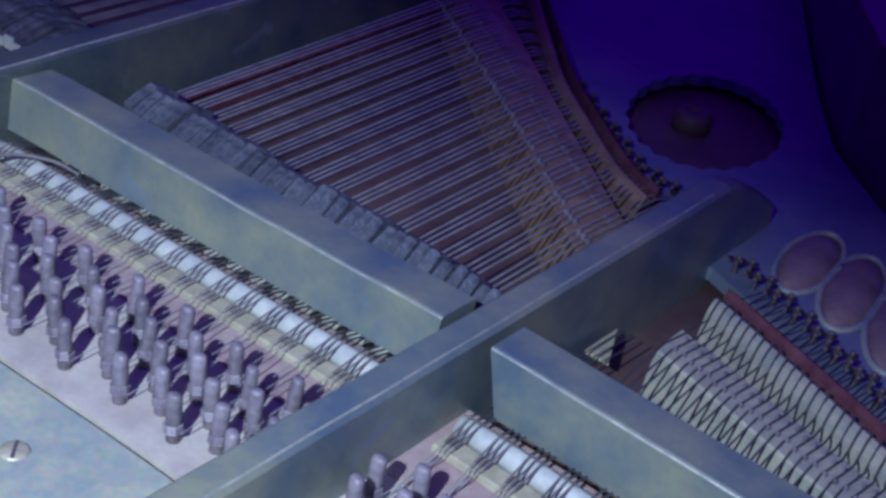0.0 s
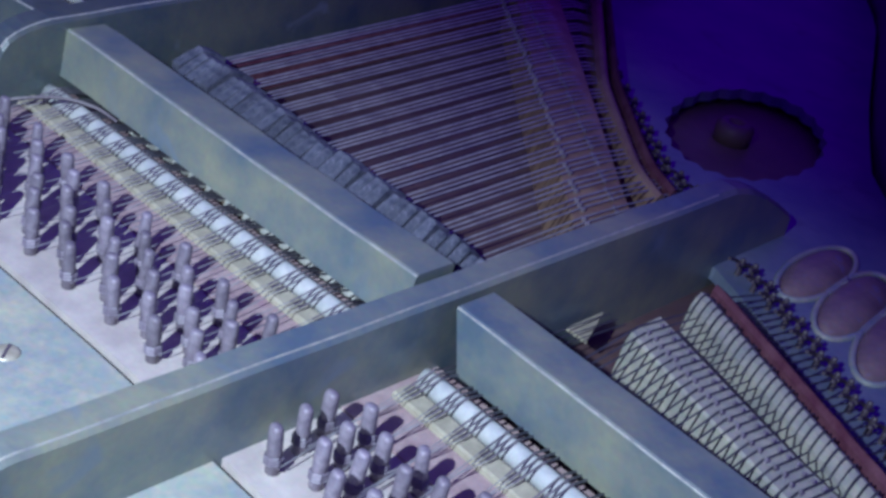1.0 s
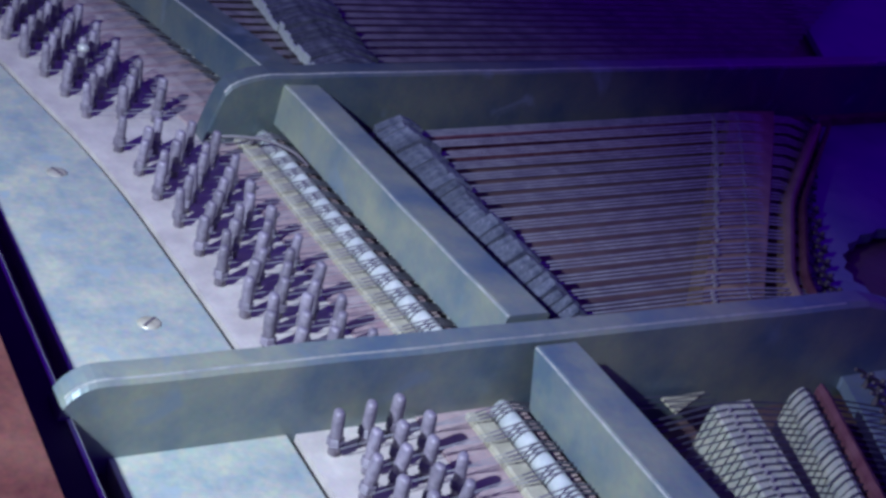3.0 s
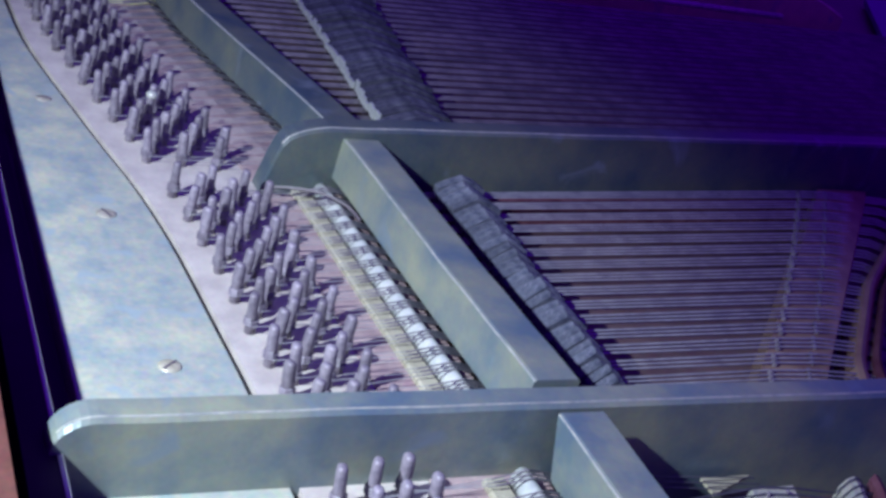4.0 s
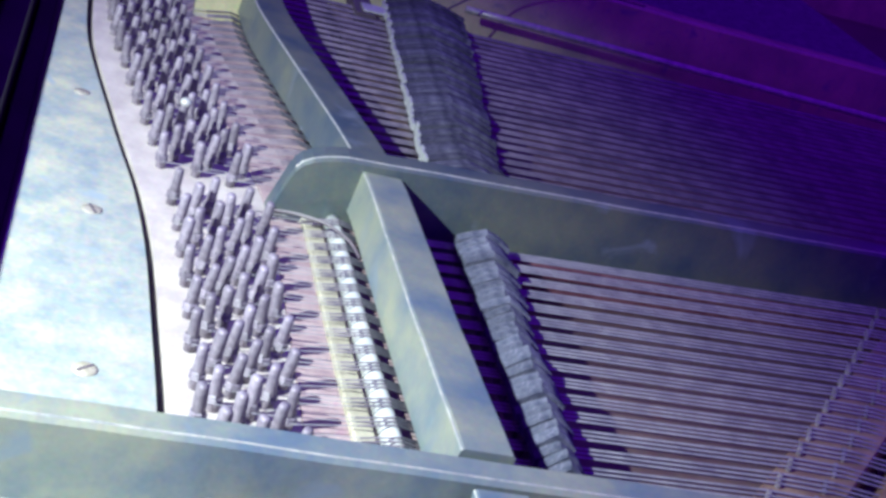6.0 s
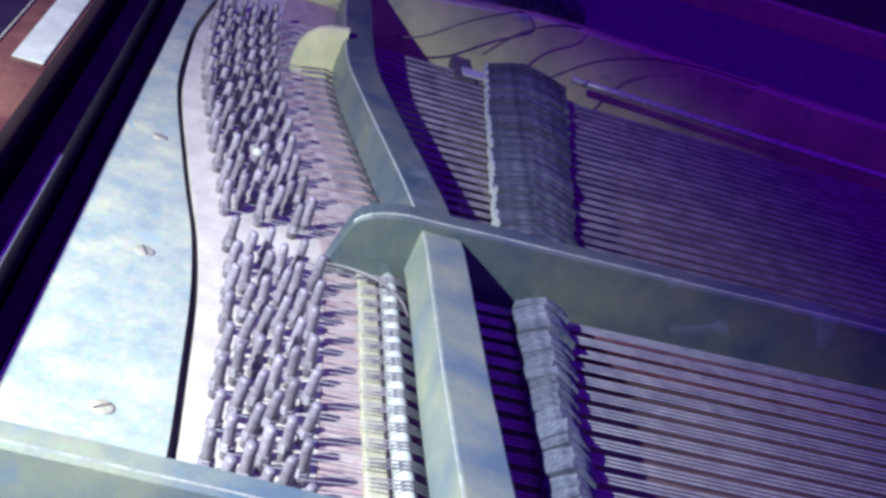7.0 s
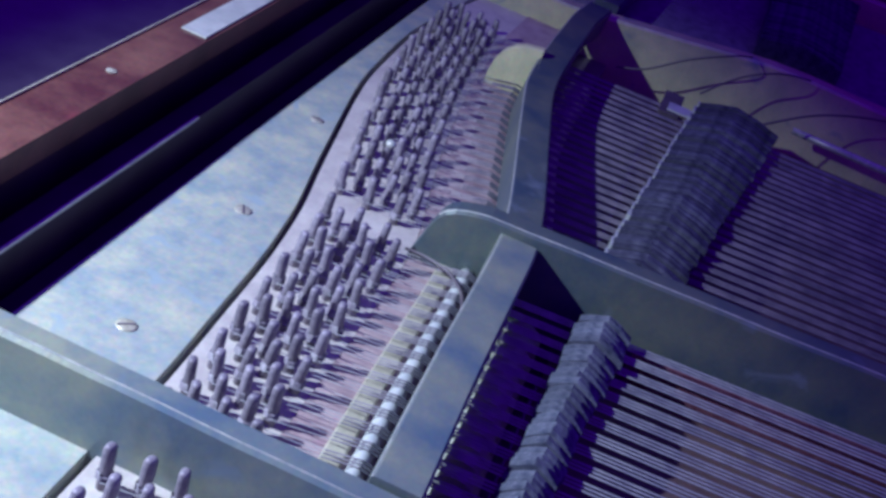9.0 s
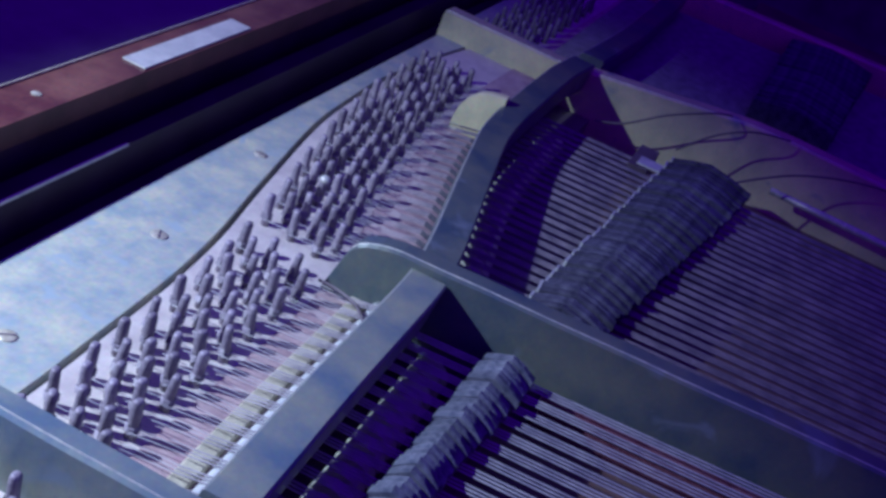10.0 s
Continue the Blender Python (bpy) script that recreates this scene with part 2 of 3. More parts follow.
def strut(name, label, face, width, y0, y1, top, low, nose, tail, mat, lift=None, front=()):
    """A tall cast rib: rounded nose over the keyboard edge, sloped foot at the tail."""
    steps = [(y0 + nose * (1 - math.cos(math.pi / 2 * i / 8)), top - nose * 0.9 * (1 - math.sin(math.pi / 2 * i / 8))) for i in range(9)]
    if front:
        steps = [(y0 + a, top - b) for a, b in front]
    steps += [(y, top + (lift(y) if lift else 0)) for y in [y0 + nose + (y1 - tail - y0 - nose) * i / 24 for i in range(1, 25)]]
    steps += [(y1 - tail + tail * i / 4, top - (top - 0.002) * (i / 4) ** 1.4) for i in range(1, 5)]
    rings = []
    for y, z in steps:
        x = face(y)
        z += 0.0006 * noise.noise((y * 30, x * 10, 0))
        c = min(0.0022, (z - low) * 0.2)
        rings.append([(x + 0.0015, y, low), (x, y, z - c), (x - c, y, z), (x - width + c, y, z), (x - width, y, z - c), (x - width - 0.0015, y, low)])
    e = thing(name, label, "plate strut", "plate struts")
    part("rib", loft(rings), mat, e, smooth=False)
    # thin pale strip in place of the highlight on the top edge
    part("bright_edge", tube([(r[2][0], r[2][1], r[2][2] - 0.0006) for r in rings[3:-5]], 0.0006, 6), BRIGHT_EDGE, e, "painted highlight along the top edge")
    return e


# first strut takes the lit tone, its lamp-facing side painted brighter
strut_a = strut("plate_strut", "bronze-painted iron strut with a rounded nose over the keyboard edge", lambda y: A_RIGHT, A_RIGHT - A_LEFT, 0.012, 0.475, A_TOP, -0.045, 0.016, 0.07, LIT_BRONZE)
strut_b = strut("plate_strut", "bronze-painted iron strut starting at the tuning pins with a rounded nose", b_face, 0.016, 0.153, 0.80, B_TOP, -0.045, 0.034, 0.07, DIM_BRONZE,
                front=((0, 0.036), (0.003, 0.026), (0.006, 0.016), (0.0085, 0.0095), (0.0115, 0.0058), (0.016, 0.0034), (0.022, 0.0016), (0.028, 0.0006), (0.034, 0.0)))
# added strip that draws the dark gap between strut and strings
part("foot", loft([[(b_face(y) + 0.0005, y, -0.002), (b_face(y) + 0.0045, y, -0.004), (b_face(y) + 0.005, y, -0.044), (b_face(y) + 0.0005, y, -0.044)] for y in (0.285, 0.45, 0.62, 0.78)]), RED, strut_b, "dark red strip added for the gap along the foot")
# lamplight on this rib comes from its brighter yellow colour
strut_c = strut("plate_strut", "iron strut between tenor and bass strings, painted lamplit yellow", c_face, 0.020, 0.034, 0.95, C_TOP, -0.045, 0.004, 0.07, LAMPLIT_BRONZE, curve([(0.15, 0), (0.20, 0.006), (0.33, 0.021), (0.6, 0.016)]))
part("foot_bead", tube([(-0.714 + 0.012 * (y - 0.36) / 0.3, y, 0.009) for y in (0.355, 0.40, 0.46, 0.53, 0.60, 0.70, 0.82)], 0.0032, 8), BRIGHT_EDGE, strut_c, "bright rounded bead along the foot", smooth=True)
lug = thing("plate_lug", "small rounded bronze lug between the tenor pins", "lug")
part("fin", loft([[(-0.548, y, -0.004), (-0.548, y, z - 0.001), (-0.550, y, z), (-0.556, y, z), (-0.558, y, z - 0.001), (-0.558, y, -0.004)] for y, z in ((0.119, 0.004), (0.1195, 0.012), (0.121, 0.020), (0.125, 0.028), (0.132, 0.0345), (0.140, 0.038), (0.153, 0.040))]), LAMPLIT_BRONZE, lug)


def capo(label, x0, x1, top, low, lean=0.003, slant=0.0):
    """A deep pressure bar with a leaning front and a narrower top."""
    n = max(3, int(abs(x1 - x0) / 0.012))
    rings = []
    for i in range(n + 1):
        x = x0 + (x1 - x0) * i / n
        y = capo_front(x)
        t = top + 0.0004 * noise.noise((x * 40, 3, 0))
        cut = slant if i == 0 else 0.0
        rings.append([(x + cut, y - lean, low), (x, y - 0.0008, t - 0.0012), (x, y + 0.0006, t), (x, y + 0.0195, t), (x, y + 0.0207, t - 0.0012), (x + cut, y + 0.017, low - 0.002)])
    e = thing("capo_bar", label, "pressure bar", "pressure bars")
    # bars farther from the lamp get the dim tone
    part("bar", loft(rings), DIM_BRONZE if x0 < -0.26 else LIT_BRONZE, e)
    # highlight of the front top edge, modelled as a pale strip
    part("bright_edge", tube([(r[1][0], r[1][1] + 0.0006, r[1][2] + 0.0004) for r in rings], 0.0005, 6), BRIGHT_EDGE, e, "painted highlight along the front edge")
    return e


capo("straight pale bronze pressure bar over the treble strings", 0.0030, 0.30, 0.0335, 0.0065, 0.0003, 0.0075)
capo("straight pale bronze pressure bar between two struts", b_face(0.2) + 0.0005, A_LEFT - 0.002, 0.0340, 0.0105)
capo("pale bronze pressure bar over the bass strings", -1.15, c_face(0.16) - 0.0215, 0.034, 0.008)
capo("curved bronze pressure bar over the tenor strings", c_face(0.16) + 0.001, b_face(0.2) - 0.0185, 0.034, 0.0105)

# ---- rear plate with its openings ----
def oval(cx, cy, rx, ry, turn=0.0, n=28, teeth=0, depth=0.0):
    out = []
    for i in range(n):
        a = 2 * math.pi * i / n
        k = 1 + (depth if teeth and (i % 2) else 0)
        x, y = rx * k * math.cos(a), ry * k * math.sin(a)
        out.append((cx + x * math.cos(turn) - y * math.sin(turn), cy + x * math.sin(turn) + y * math.cos(turn)))
    return out


rear_line = curve([(0.30, 0.255), (0.15, 0.323), (0.10, 0.350), (0.05, 0.380), (0.015, 0.398), (0.0, 0.405), (-0.02, 0.406), (-0.071, 0.425), (-0.154, 0.500), (-0.249, 0.612), (-0.4, 0.78), (-1.2, 1.3)])
rim_line = curve([(0.40, 0.36), (0.20, 0.44), (0.10, 0.495), (0.03, 0.558), (-0.02, 0.612), (-0.07, 0.70), (-0.10, 0.76), (-0.165, 0.89), (-0.30, 1.08), (-0.6, 1.3), (-1.2, 1.5)])
rx = [0.30 - 1.2 * i / 60 for i in range(61)]
HOLES = [oval(0.0290, 0.456, 0.0136, 0.0400, 0.10), oval(0.0560, 0.447, 0.0140, 0.0440, 0.16), oval(0.0845, 0.431, 0.0141, 0.0440, 0.22), oval(0.1135, 0.414, 0.0141, 0.0420, 0.28)]
ROSE = oval(-0.090, 0.572, 0.045, 0.076, 0.26, 44, 1, 0.055)
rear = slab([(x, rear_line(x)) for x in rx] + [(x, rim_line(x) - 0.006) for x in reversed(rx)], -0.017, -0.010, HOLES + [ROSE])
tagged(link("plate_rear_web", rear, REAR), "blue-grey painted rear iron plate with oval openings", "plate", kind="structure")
for k, hole in enumerate(HOLES):
    cx, cy = sum(p[0] for p in hole) / len(hole), sum(p[1] for p in hole) / len(hole)
    cover = thing("opening_cover", "lilac-brown domed cover filling an oval plate opening", "cover", "opening covers", at=(cx, cy, -0.012))
    part("dome", loft([[((x - cx) * r, (y - cy) * r, h) for x, y in hole] for r, h in ((0.97, -0.006), (0.97, 0.0), (0.85, 0.0035), (0.6, 0.006), (0.3, 0.0072), (0.08, 0.0075))]), COVER, cover, smooth=True)
    bead = thing("opening_bead", "pale raised bead round an oval plate opening", "bead", "opening beads")
    part("bead", tube([(x, y, -0.0098) for x, y in hole + hole[:2]], 0.0017, 8), PLATE, bead, smooth=True)
boss = thing("nose_bolt", "round bolt boss inside the scalloped opening", "bolt")
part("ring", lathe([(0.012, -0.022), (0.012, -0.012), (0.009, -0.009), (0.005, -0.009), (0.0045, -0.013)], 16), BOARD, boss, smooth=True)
boss.location = (-0.100, 0.575, 0)
wall = loft([[(x, rim_line(x), -0.06), (x, rim_line(x) + 0.04, -0.06), (x, rim_line(x) + 0.04, 0.06), (x, rim_line(x), 0.06)] for x in [0.40 - 1.6 * i / 50 for i in range(51)]])
tagged(link("case_rim", wall, LACQUER), "dark lacquered curved piano case rim", "case", kind="structure")
tagged(link("case_lid", box(-1.75, -1.70, -0.5, 1.6, -0.1, 0.9), LACQUER), "black lacquered raised lid beyond the bass strings", "lid", kind="structure")

# ---- keyboard side ----
tagged(link("plate_ledge", box(-1.3, 0.45, 0.020, EDGE - 0.0005, -0.05, -0.006), BLACK), "dark gap along the plate edge", "ledge", kind="structure")
rail = thing("fallboard_rail", "dark lacquered wooden rail with a pale edge", "rail")
part("board", bevelled(box(-1.3, 0.45, 0.004, 0.0165, -0.05, 0.0190), 0.0015), BLACK, rail)
part("bright_edge", box(-0.26, 0.45, 0.0152, 0.0170, 0.0180, 0.0196), IVORY, rail, "pale edge strip")
fall = thing("fallboard", "worn red-brown wooden fallboard edge with dark stains", "fallboard")
part("plank", bevelled(box(-1.3, 0.45, -0.033, -0.005, 0.030, 0.045), 0.0018), REDWOOD, fall)
part("back", box(-1.3, 0.45, -0.030, -0.0065, -0.08, 0.0298), BLACK, fall)
part("edge_trim", box(-1.3, 0.45, -0.0338, -0.0331, 0.036, 0.0462), BRASS, fall, "thin yellow edge")
part("screw", lathe([(0.0028, 0.0445), (0.0028, 0.0456), (0.0012, 0.0459)], 12), RUST, fall).location = (-0.215, -0.019, 0)
hinge = thing("metal_plate", "pale scratched metal plate let into the fallboard edge", "metal plate")
part("leaf", bevelled(box(-0.436, -0.303, -0.0225, -0.0070, 0.0452, 0.0462), 0.0004, 1), IVORY, hinge)
tagged(link("keyboard_shelf", box(-1.5, 0.6, -0.9, -0.034, -0.12, -0.06), LACQUER), "dark keyboard shelf below the fallboard", "shelf", kind="structure")


def screw(x, y, r, mat, label, slot_turn):
    e = thing("plate_screw", label, "screw", "plate screws", at=(x, y, 0))
    head = lathe([(r, -0.001), (r, 0.0002), (r * 0.8, 0.0007), (r * 0.35, 0.0009)], 18)
    part("head", head, mat, e, smooth=True)
    s = part("slot", box(-r * 0.85, r * 0.85, -0.0006, 0.0006, 0.0004, 0.0010), LACQUER, e)
    s.rotation_euler = (0, 0, slot_turn)


screw(-0.0845, 0.072, 0.0050, BRASS, "pale brass slotted screw in the plate", 2.3)
screw(-0.220, 0.0675, 0.0050, RUST, "rusty sunken screw in the plate", 0.4)
screw(-0.363, 0.0545, 0.0045, RUST, "rusty sunken screw in the plate", 1.4)

# ---- tuning pins ----
PIN_H = 0.0195
proto = thing("tuning_pin", "grey steel tuning pin wound with a wire coil", "tuning pin", "tuning pins", at=(0, 0, -5))
# round below, squared and flattened above, where the tuning key grips
rings = []
for z, rx_, ry_, p in [(-0.004, 0.0026, 0.0026, 2), (0.0080, 0.0026, 0.0026, 2), (0.0102, 0.0028, 0.0023, 3), (PIN_H - 0.0016, 0.0027, 0.0021, 3), (PIN_H - 0.0005, 0.0023, 0.0017, 2.6), (PIN_H, 0.0014, 0.0010, 2)]:
    ring = []
    for i in range(12):
        a = 2 * math.pi * (i + 0.5) / 12
        c, q = math.cos(a), math.sin(a)
        k = (abs(c) ** p + abs(q) ** p) ** (-1 / p)
        ring.append((rx_ * c * k, ry_ * q * k, z))
    rings.append(ring)
part("shaft", loft(rings), STEEL, proto, smooth=True)
coil = []
for i in range(22):
    a = 2 * math.pi * i / 7
    coil.append((0.0031 * math.cos(a), 0.0031 * math.sin(a), 0.0032 + 0.0040 * i / 21))
part("coil", tube(coil, 0.00055, 4), STEEL, proto, "dull wire coil")

SECTIONS = {
    "treble": (0.0085, 0.0132, 17),
    "middle": (-0.0285, -0.01325, 17),
    "tenor": (-0.281, -0.0134, 28),
    "bass": (-0.790, -0.0150, 18),
}
pins = {}
pin_things = []
for sec, (x0, dx, count) in SECTIONS.items():
    for k in range(count):
        xc = x0 + dx * k
        for j in range(3):
            col = 2 * j + (k % 2)
            x = xc + (j - 1) * 0.0030 * (1 if dx < 0 else -1) + rng.uniform(-0.0004, 0.0004)
            y = lin(first_pin(x), last_pin(x), col / 5) + rng.uniform(-0.0005, 0.0005)
            m = pose(x, y, 0, 3 + rng.uniform(-2, 2), rng.uniform(-2, 2), rng.choice((0, 180)) + rng.uniform(-35, 35))
            if sec == "middle" and k == 0 and j == 0:
                proto.matrix_basis = m
            else:
                pin_things.append(copy_thing(proto, m))
            pins[sec, k, j] = (x, y)

marked = min(pin_things, key=lambda o: (o.location.x + 0.334) ** 2 + (o.location.y - 0.112) ** 2)
marked["label"] = "grey steel tuning pin with white paint on its tip"
part("paint_blob", lathe([(0.0016, PIN_H - 0.0035), (0.0034, PIN_H - 0.0020), (0.0034, PIN_H - 0.0002), (0.0018, PIN_H + 0.0012)], 10), IVORY, marked, "white paint", smooth=True)

# ---- strings ----
def bearing(x):
    return capo_front(x) - 0.0085


bridge_y = {"treble": curve([(0.0, 0.300), (0.034, 0.288), (0.11, 0.262), (0.3, 0.21)]),
            "middle": curve([(-0.03, 0.335), (-0.055, 0.356), (-0.25, 0.536), (-0.30, 0.58)]),
            "tenor": curve([(-0.72, 1.2), (-0.28, 0.62)])}
duplex_y = curve([(0.03, 0.343), (0.135, 0.293), (0.30, 0.215)])


def string_x(sec, x, y):
    """Strings fan a little towards the tail."""
    if sec == "middle":
        return x - 0.085 * max(0, (-0.02 - x) / 0.235) * (y - 0.2)
    if sec == "tenor":
        return x - lin(0.085, 0.03, min(1, max(0, (-0.28 - x) / 0.4))) * (y - 0.2)
    return x


for sec, (x0, dx, count) in SECTIONS.items():
    if sec == "bass":
        continue
    e = thing("string_set", {"treble": "short bright steel treble strings in threes", "middle": "steel strings in threes between two struts", "tenor": "long steel tenor strings in threes"}[sec], "strings")
    for k in range(count):
        for j in range(3):
            px, py = pins[sec, k, j]
            x = x0 + dx * k + (j - 1) * 0.0026
            yb = bearing(x)
            cf = capo_front(x)
            xe = x0 + dx * k + (j - 1) * (0.0044 if sec == "treble" else 0.0036)
            by = bridge_y[sec](x)
            pts = [(px + 0.0036, py, 0.0045), (lin(px + 0.0036, x, 0.9), yb - 0.016, 0.0060), (x, yb, 0.0088), (x, cf + 0.006, 0.0055), (string_x(sec, xe, by), by, 0.0133 if sec == "treble" else STRING_Z + 0.002)]
            if sec == "treble":
                by2 = by + 0.0155
                pts += [(xe + 0.0022, by2, 0.0133), (xe, duplex_y(x) - 0.0118, 0.0072), (xe, duplex_y(x) - 0.010, 0.0098), (xe, duplex_y(x) - 0.007, 0.0132), (xe, duplex_y(x) - 0.004, 0.0144), (xe, duplex_y(x) - 0.001, 0.0132), (xe, duplex_y(x) + 0.002, 0.0098), (xe, rear_line(x) + 0.008, -0.004)]
            elif sec == "middle":
                xa = string_x(sec, xe, by + 0.03)
                pts += [(xa + 0.0015, by + 0.028, STRING_Z + 0.002), (string_x(sec, xe, by + 0.05), rear_line(x) + 0.004, 0.0035), (string_x(sec, x, by + 0.07), rear_line(x) + 0.030, -0.004)]
            part("string", tube(pts[:2], 0.00026, 4), WIRE, e)
            # same string, darkened in colour over the bar and for shade under the capo
            part("string", tube(pts[1:3], 0.00048, 4), DULL, e, "darkened string over the bearing bar")
            part("string", tube(pts[2:4], 0.00066, 4), SHADED_WIRE, e, "string painted dark for the shade under the pressure bar")
            if sec == "treble" and xe < 0.030:
                if k == 0:
                    # the strut's shade is painted into these lengths as dark wire
                    part("string", tube([pts[3], (xe, 0.300, -0.0030), (xe, 0.310, -0.0040)], 0.00040, 4), SHADED_WIRE, e)
                continue
            part("string", tube(pts[3:], 0.00048 if sec == "treble" else 0.00060, 4), {"tenor": DULL, "treble": SHADED_WIRE, "middle": WIRE}[sec], e)


bass_set = thing("string_set", "thick dark wound bass strings side by side", "strings")
for k in range(54):
    x = -0.790 - 0.0072 * k
    part("string", tube([(x, 0.125, 0.006), (x, 0.165, 0.008), (x, 0.19, 0.010), (x - 0.05, 0.9, 0.012)], 0.0022, 6), WOUND, bass_set)


# ---- bearing strips under the strings ----
def strip(name, label, cat, x0, x1, off, width, z0, z1, mat, rounded):
    n = 24
    rings = []
    for i in range(n + 1):
        x = x0 + (x1 - x0) * i / n
        y = bearing(x) + off
        if rounded:
            r = [(x, y + width / 2 * math.cos(a), z0 + (z1 - z0) * math.sin(a)) for a in [math.pi * q / 7 for q in range(8)]]
        else:
            r = [(x, y - width / 2, z0), (x, y - width / 2, z1 - 0.0006), (x, y - width / 2 + 0.0008, z1), (x, y + width / 2 - 0.0008, z1), (x, y + width / 2, z1 - 0.0006), (x, y + width / 2, z0)]
        rings.append(r)
    e = thing(name, label, cat)
    part("strip", loft(rings), mat, e, smooth=rounded)


for a, b in ((0.003, 0.26), (-0.250, -0.021)):
    strip("bearing_felt", "cream woven felt strip under the strings", "felt strip", a, b, -0.0125, 0.0095, 0.0006, 0.0036, CREAM, False)
    strip("bearing_bar", "pale rounded bearing bar crossed by strings", "bearing bar", a, b, -0.001, 0.0095, 0.0006, 0.0082, BONE, True)

# ---- dampers ----
def damper_row(group, label, n, place, width, peak, cloth, edge=False):
    """Felt-topped dampers side by side, each roofed by two slopes."""
    for i in range(n):
        x, y0, y1 = place(i / (n - 1))
        y0, y1 = y0 + rng.uniform(-0.0009, 0.0009), y1 + rng.uniform(-0.0014, 0.0014)
        d = y1 - y0
        e = thing("damper", label, "damper", group, at=(x, y0, 0))
        e.rotation_euler = (0, radians(rng.uniform(-3, 3)), radians(rng.uniform(-2, 2)))
        w = width / 2 * rng.uniform(0.78, 0.97)
        zt = peak + rng.uniform(-0.0018, 0.0018)
        rise = 0.0075 + rng.uniform(-0.001, 0.001)
        m = d * rng.uniform(0.42, 0.50)
        ring = lambda xx, s: [(xx, 0.0, 0.009), (xx, 0.0, zt - rise), (xx, m * 0.5, zt - rise * 0.42 + s), (xx, m, zt + s), (xx, lin(m, d, 0.5), zt - rise * 0.38 + s), (xx, d, zt - rise), (xx, d, 0.009)]
        part("felt", loft([ring(-w, -0.0009), ring(-w * 0.55, 0.0004), ring(w * 0.55, 0.0004), ring(w, -0.0009)]), cloth, e)
        part("head", loft([[(-w * 0.9, 0.002, z), (w * 0.9, 0.002, z), (w * 0.9, d - 0.002, z), (-w * 0.9, d - 0.002, z)] for z in (-0.002, 0.0088)]), EBONY, e)
        # pale slab paints the lamplight on the front face of the felt
        if edge:
            part("front_felt", loft([[(-w * 0.95, -0.0016, z), (w * 0.95, -0.0016, z), (w * 0.95, -0.0002, z), (-w * 0.95, -0.0002, z)] for z in (0.0075, zt - rise + 0.0004)]), BONE, e, "front felt face painted pale as if lit")


damper_row("middle dampers", "grey-white felted damper resting on the strings", 34, lambda u: (lin(-0.241, -0.028, u), lin(0.2505, 0.246, u), lin(0.280, 0.264, u)), 0.0064, 0.020, FELT)
damper_row("tenor dampers", "dark grey felted damper resting on the strings", 52, lambda u: (lin(-0.300, -0.668, u), lin(0.249, 0.274, u), lin(0.294, 0.342, u)), 0.0072, 0.020, DARKFELT, True)


damper_row("bass dampers", "dark grey felted damper over the bass strings", 42, lambda u: (lin(-0.885, -1.20, u), lin(0.308, 0.313, u), lin(0.388, 0.41, u)), 0.0076, 0.036, DARKFELT)
strut("plate_strut", "iron strut beyond the bass strings, painted lamplit yellow", lambda y: -1.20 - 0.12 * (y - 0.2), 0.02, 0.10, 1.2, 0.036, -0.045, 0.01, 0.07, LAMPLIT_BRONZE)

# ---- hammers waiting in the well under the strings ----
for sec in ("middle", "tenor"):
    x0, dx, count = SECTIONS[sec]
    first = None
    for k in range(count):
        x = x0 + dx * k
        m = pose(x, capo_front(x) + 0.030, -0.014 + rng.uniform(-0.001, 0.001), 0, 0, rng.uniform(-3, 3))
        if first is None:
            first = thing("hammer", "white felted piano hammer below the strings", "hammer", "hammers")
            part("felt", loft([[(xx, 0.011 * math.cos(q), 0.010 * math.sin(q)) for q in [math.pi * i / 8 for i in range(9)]] for xx in (-0.0042, 0.0042)]), IVORY, first, "white felt nose")
            part("moulding", box(-0.0036, 0.0036, -0.006, 0.006, -0.026, -0.0004), MAPLE, first, "wooden moulding")
            first.matrix_basis = m
        else:
            copy_thing(first, m)

# ---- loose wires and tag by the tenor dampers ----
for label, ends in (
    ("thin dark loose wire curling beside the strut nose", ((-0.245, 0.152, 0.006), (-0.238, 0.164, 0.010), (-0.229, 0.179, 0.012), (-0.217, 0.190, 0.011), (-0.206, 0.195, 0.008))),
    ("thin dark loose wire arching over the strings", ((-0.700, 0.200, 0.004), (-0.700, 0.223, 0.012), (-0.700, 0.253, 0.034), (-0.705, 0.285, 0.050), (-0.735, 0.300, 0.047))),
    ("thin dark loose wire bending over the damper row", ((-0.690, 0.272, 0.014), (-0.700, 0.297, 0.037), (-0.705, 0.324, 0.051), (-0.735, 0.352, 0.048))),
    ("thin dark loose wire lying along the strut", ((-0.668, 0.325, 0.016), (-0.700, 0.372, 0.036), (-0.715, 0.434, 0.049), (-0.737, 0.520, 0.046))),
):
    pts = []
    P = [Vector(q) for q in ends]
    for i in range(21):
        u = i / 20 * (len(P) - 1)
        k = min(int(u), len(P) - 2)
        f = u - k
        a, b, c, d = P[max(k - 1, 0)], P[k], P[k + 1], P[min(k + 2, len(P) - 1)]
        pts.append(0.5 * (2 * b + (c - a) * f + (2 * a - 5 * b + 4 * c - d) * f * f + (3 * b - a - 3 * c + d) * f ** 3))
    w = thing("loose_wire", label, "wire", "loose wires")
    part("wire", tube(pts, 0.0009, 5), EBONY, w)
guide = thing("damper_guide", "dark wooden damper guide block", "guide block")
part("block", bevelled(box(-0.68, -0.625, 0.246, 0.262, 0.000, 0.0092), 0.001, 1), EBONY, guide)
tag = thing("white_tag", "small white slip lying on the damper guide", "tag")
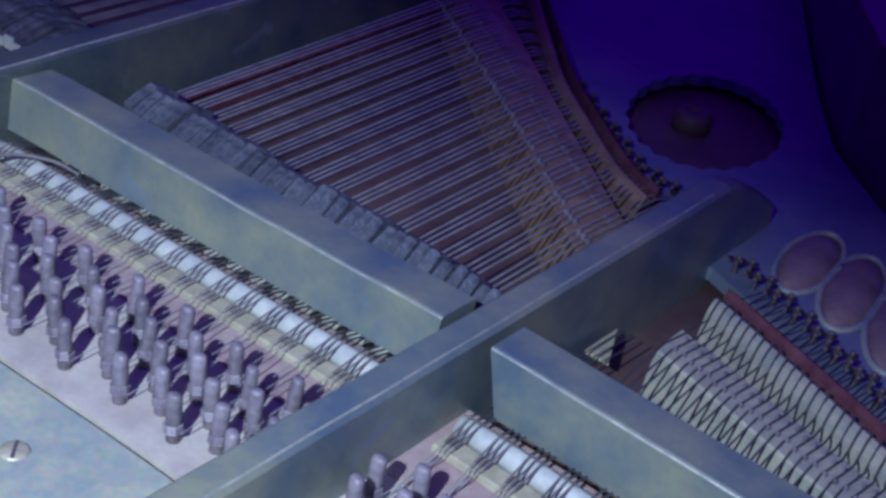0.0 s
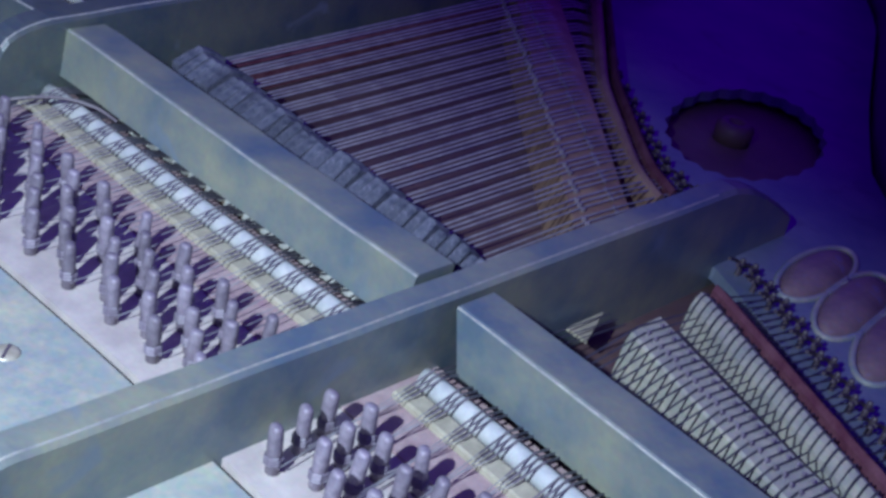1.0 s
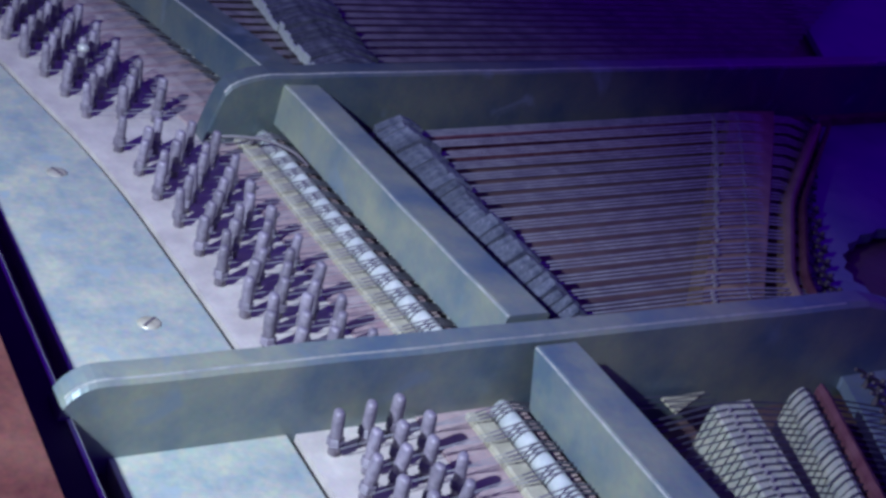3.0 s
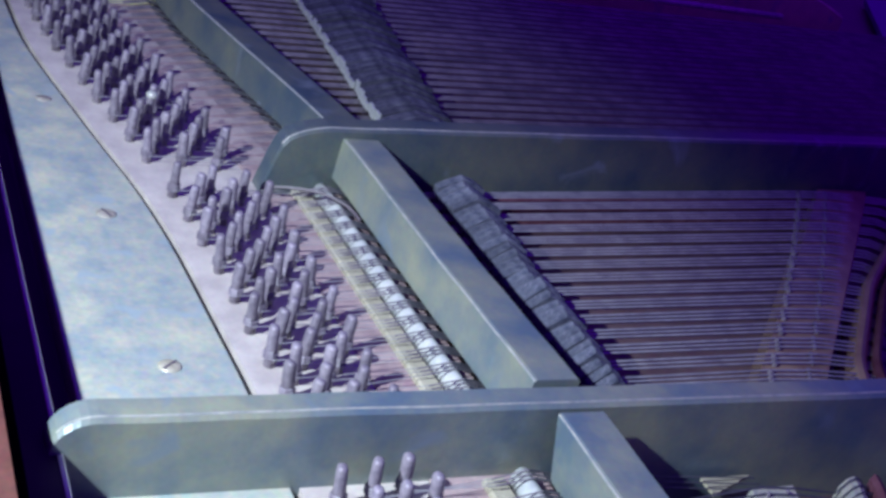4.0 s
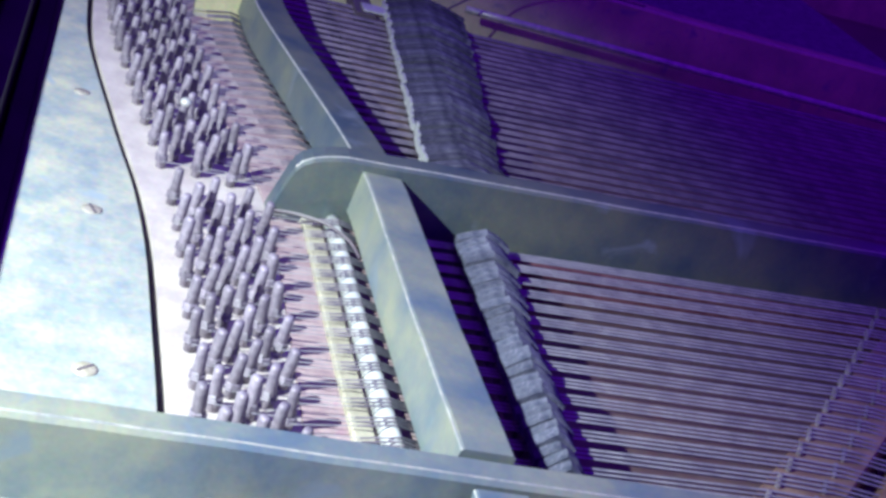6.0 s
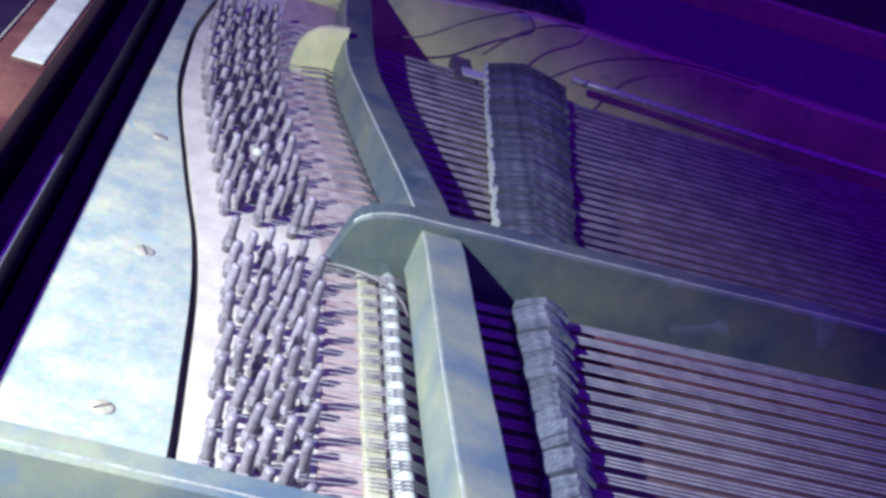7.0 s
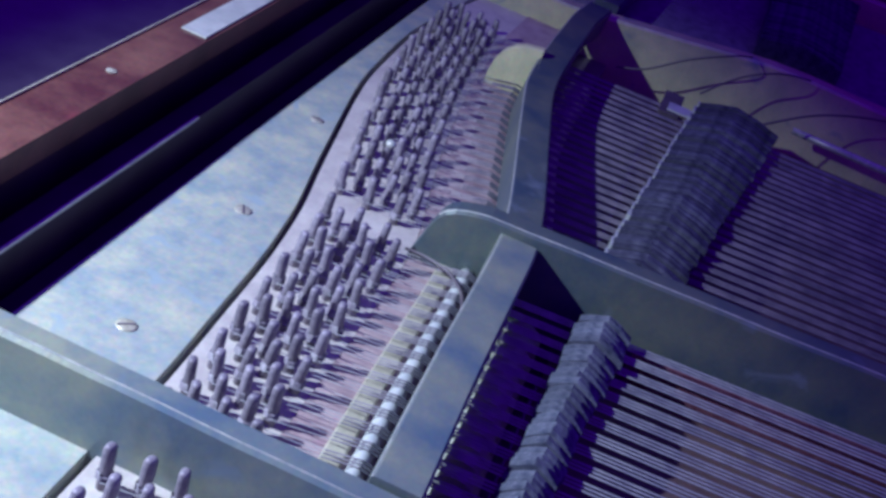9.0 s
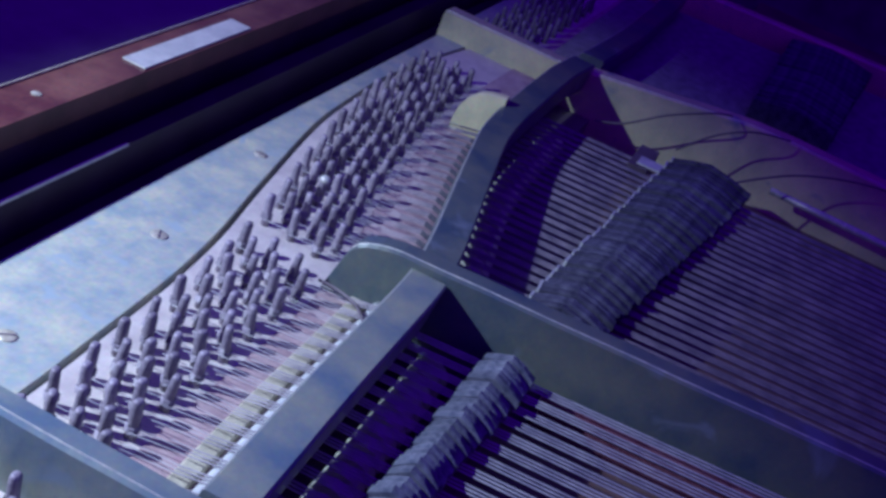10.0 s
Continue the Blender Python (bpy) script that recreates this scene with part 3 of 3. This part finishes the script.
part("slip", box(-0.648, -0.630, 0.252, 0.276, 0.0096, 0.0110), BONE, tag)

# ---- bridges ----
def bridge(name, label, pts, z0, z1, pin_rows, mat, fat=0.0008):
    """A long maple bridge with two rows of small steel pins."""
    rings = []
    for x, ya, yb in pts:
        rings.append([(x, ya - 0.004, z0), (x, ya, z1 - 0.001), (x, ya + 0.001, z1), (x, yb - 0.001, z1), (x, yb, z1 - 0.001), (x, yb + 0.004, z0)])
    e = thing(name, label, "bridge")
    part("body", loft(rings), mat, e)
    peg = None
    for sec, k, j, x, y in pin_rows:
        m = pose(x, y, z1, rng.uniform(-12, 12), rng.uniform(-12, 12), 0)
        if peg is None:
            peg = part("bridge_pin", lathe([(fat, -0.002), (fat, 0.0018), (fat * 0.6, 0.0022)], 6), STEEL, e)
            peg.matrix_local = m
        else:
            share("bridge_pin", peg, e, m)


def bridge_pegs(sec, back):
    x0, dx, count = SECTIONS[sec]
    out = []
    for k in range(count):
        for j in range(3):
            x = x0 + dx * k + (j - 1) * (0.0044 if sec == "treble" else 0.0036)
            if sec == "treble" and x < 0.031:
                continue
            y = bridge_y[sec](x)
            out.append((sec, k, j, string_x(sec, x, y) + 0.0009, y + 0.0008 * j))
            out.append((sec, k, j, string_x(sec, x, y + back) + 0.0005, y + back + 0.0008 * j))
    return out


bx = [0.26 - 0.230 * i / 16 for i in range(17)]
bridge("treble_bridge", "maple treble bridge with rows of steel pins", [(x, bridge_y["treble"](x) - 0.006, bridge_y["treble"](x) + 0.017) for x in bx], -0.0215, 0.0125, bridge_pegs("treble", 0.010), PALE)
bx = [-0.030 - 0.25 * i / 16 for i in range(17)]
bridge("middle_bridge", "maple bridge with a zigzag of steel pins", [(x, bridge_y["middle"](x) - 0.008, bridge_y["middle"](x) + 0.036) for x in bx], -0.0215, 0.0065, bridge_pegs("middle", 0.024), MAPLE, 0.0013)

# ---- duplex bars, felts and hitch pins ----
def rear_row(which, xs_row, line, z, wood):
    bar = thing("duplex_bar", "pale ridged bar behind the " + which + " bridge", "duplex bar", "duplex bars")
    part("bar", loft([[(x, line(x) - 0.013 + 0.018 * q / 6, z + 0.0125 * math.sin(math.pi * q / 6) ** 0.7 - 0.012 * (q in (0, 6))) for q in range(7)] for x in xs_row]), wood, bar)
    felt = thing("felt_strip", "faded red felt strip woven between the " + which + " strings", "felt strip", "felt strips")
    part("strip", loft([[(x, line(x) + 0.0052, z + 0.002), (x, line(x) + 0.0058, z + 0.0105), (x, line(x) + 0.0075, z + 0.013 + 0.001 * noise.noise((x * 300, 0, 0))), (x, line(x) + 0.0105, z + 0.0115), (x, line(x) + 0.0115, z - 0.004)] for x in xs_row]), RED, felt)


rear_row("treble", [0.26 - 0.232 * i / 40 for i in range(41)], duplex_y, 0.001, PALE)
rear_row("middle", [-0.045 - 0.215 * i / 30 for i in range(31)], smooth_curve([(-0.3, 0.673), (-0.249, 0.616), (-0.154, 0.504), (-0.071, 0.429), (-0.04, 0.412)]), -0.006, MAPLE)
for sec, label in (("treble", "steel hitch pins holding the treble string ends"), ("middle", "steel hitch pins holding the middle string ends")):
    hitch = thing("hitch_pins", label, "hitch pins")
    peg = loop = None
    x0, dx, count = SECTIONS[sec]
    for k in range(count):
        for j in (0, 1):
            x = x0 + dx * k + (0.0062 * j if dx > 0 else -0.0062 * j)
            y = rear_line(x) + (0.010 + 0.005 * j if sec == "treble" else 0.034 + 0.005 * j)
            if sec == "middle":
                x = string_x(sec, x, y)
            m = pose(x, y, -0.010, -10, 0, 0)
            if peg is None:
                peg = part("hitch_pin", lathe([(0.0015, -0.002), (0.0015, 0.008), (0.0010, 0.009)], 7), EBONY, hitch)
                loop = part("wire_loop", tube([(0.0029 * math.cos(a), -0.010 + 0.0125 * max(math.sin(a), 0) ** 0.5 if math.sin(a) > 0 else -0.012, 0.0085 - 0.004 * max(math.sin(a), 0)) for a in [math.pi * q / 10 for q in range(11)]], 0.0010, 5), EBONY, hitch)
                peg.matrix_local = m
                loop.matrix_local = m
            else:
                share("hitch_pin", peg, hitch, m)
                share("wire_loop", loop, hitch, m)

# added cream triangle in place of the light falling between strut and capo shadows
wedge = thing("felt_wedge", "cream triangle standing in for a lit patch beside the strut", "felt")
part("piece", slab([(0.0012, 0.284), (0.0125, 0.284), (0.0012, 0.310)], -0.006, -0.0045), CREAM, wedge)

# ---- room round the piano ----
tagged(link("room_floor", box(-6, 6, -6, 6, -1.02, -1.0), LACQUER), "dark floor below the piano", "floor", kind="structure")
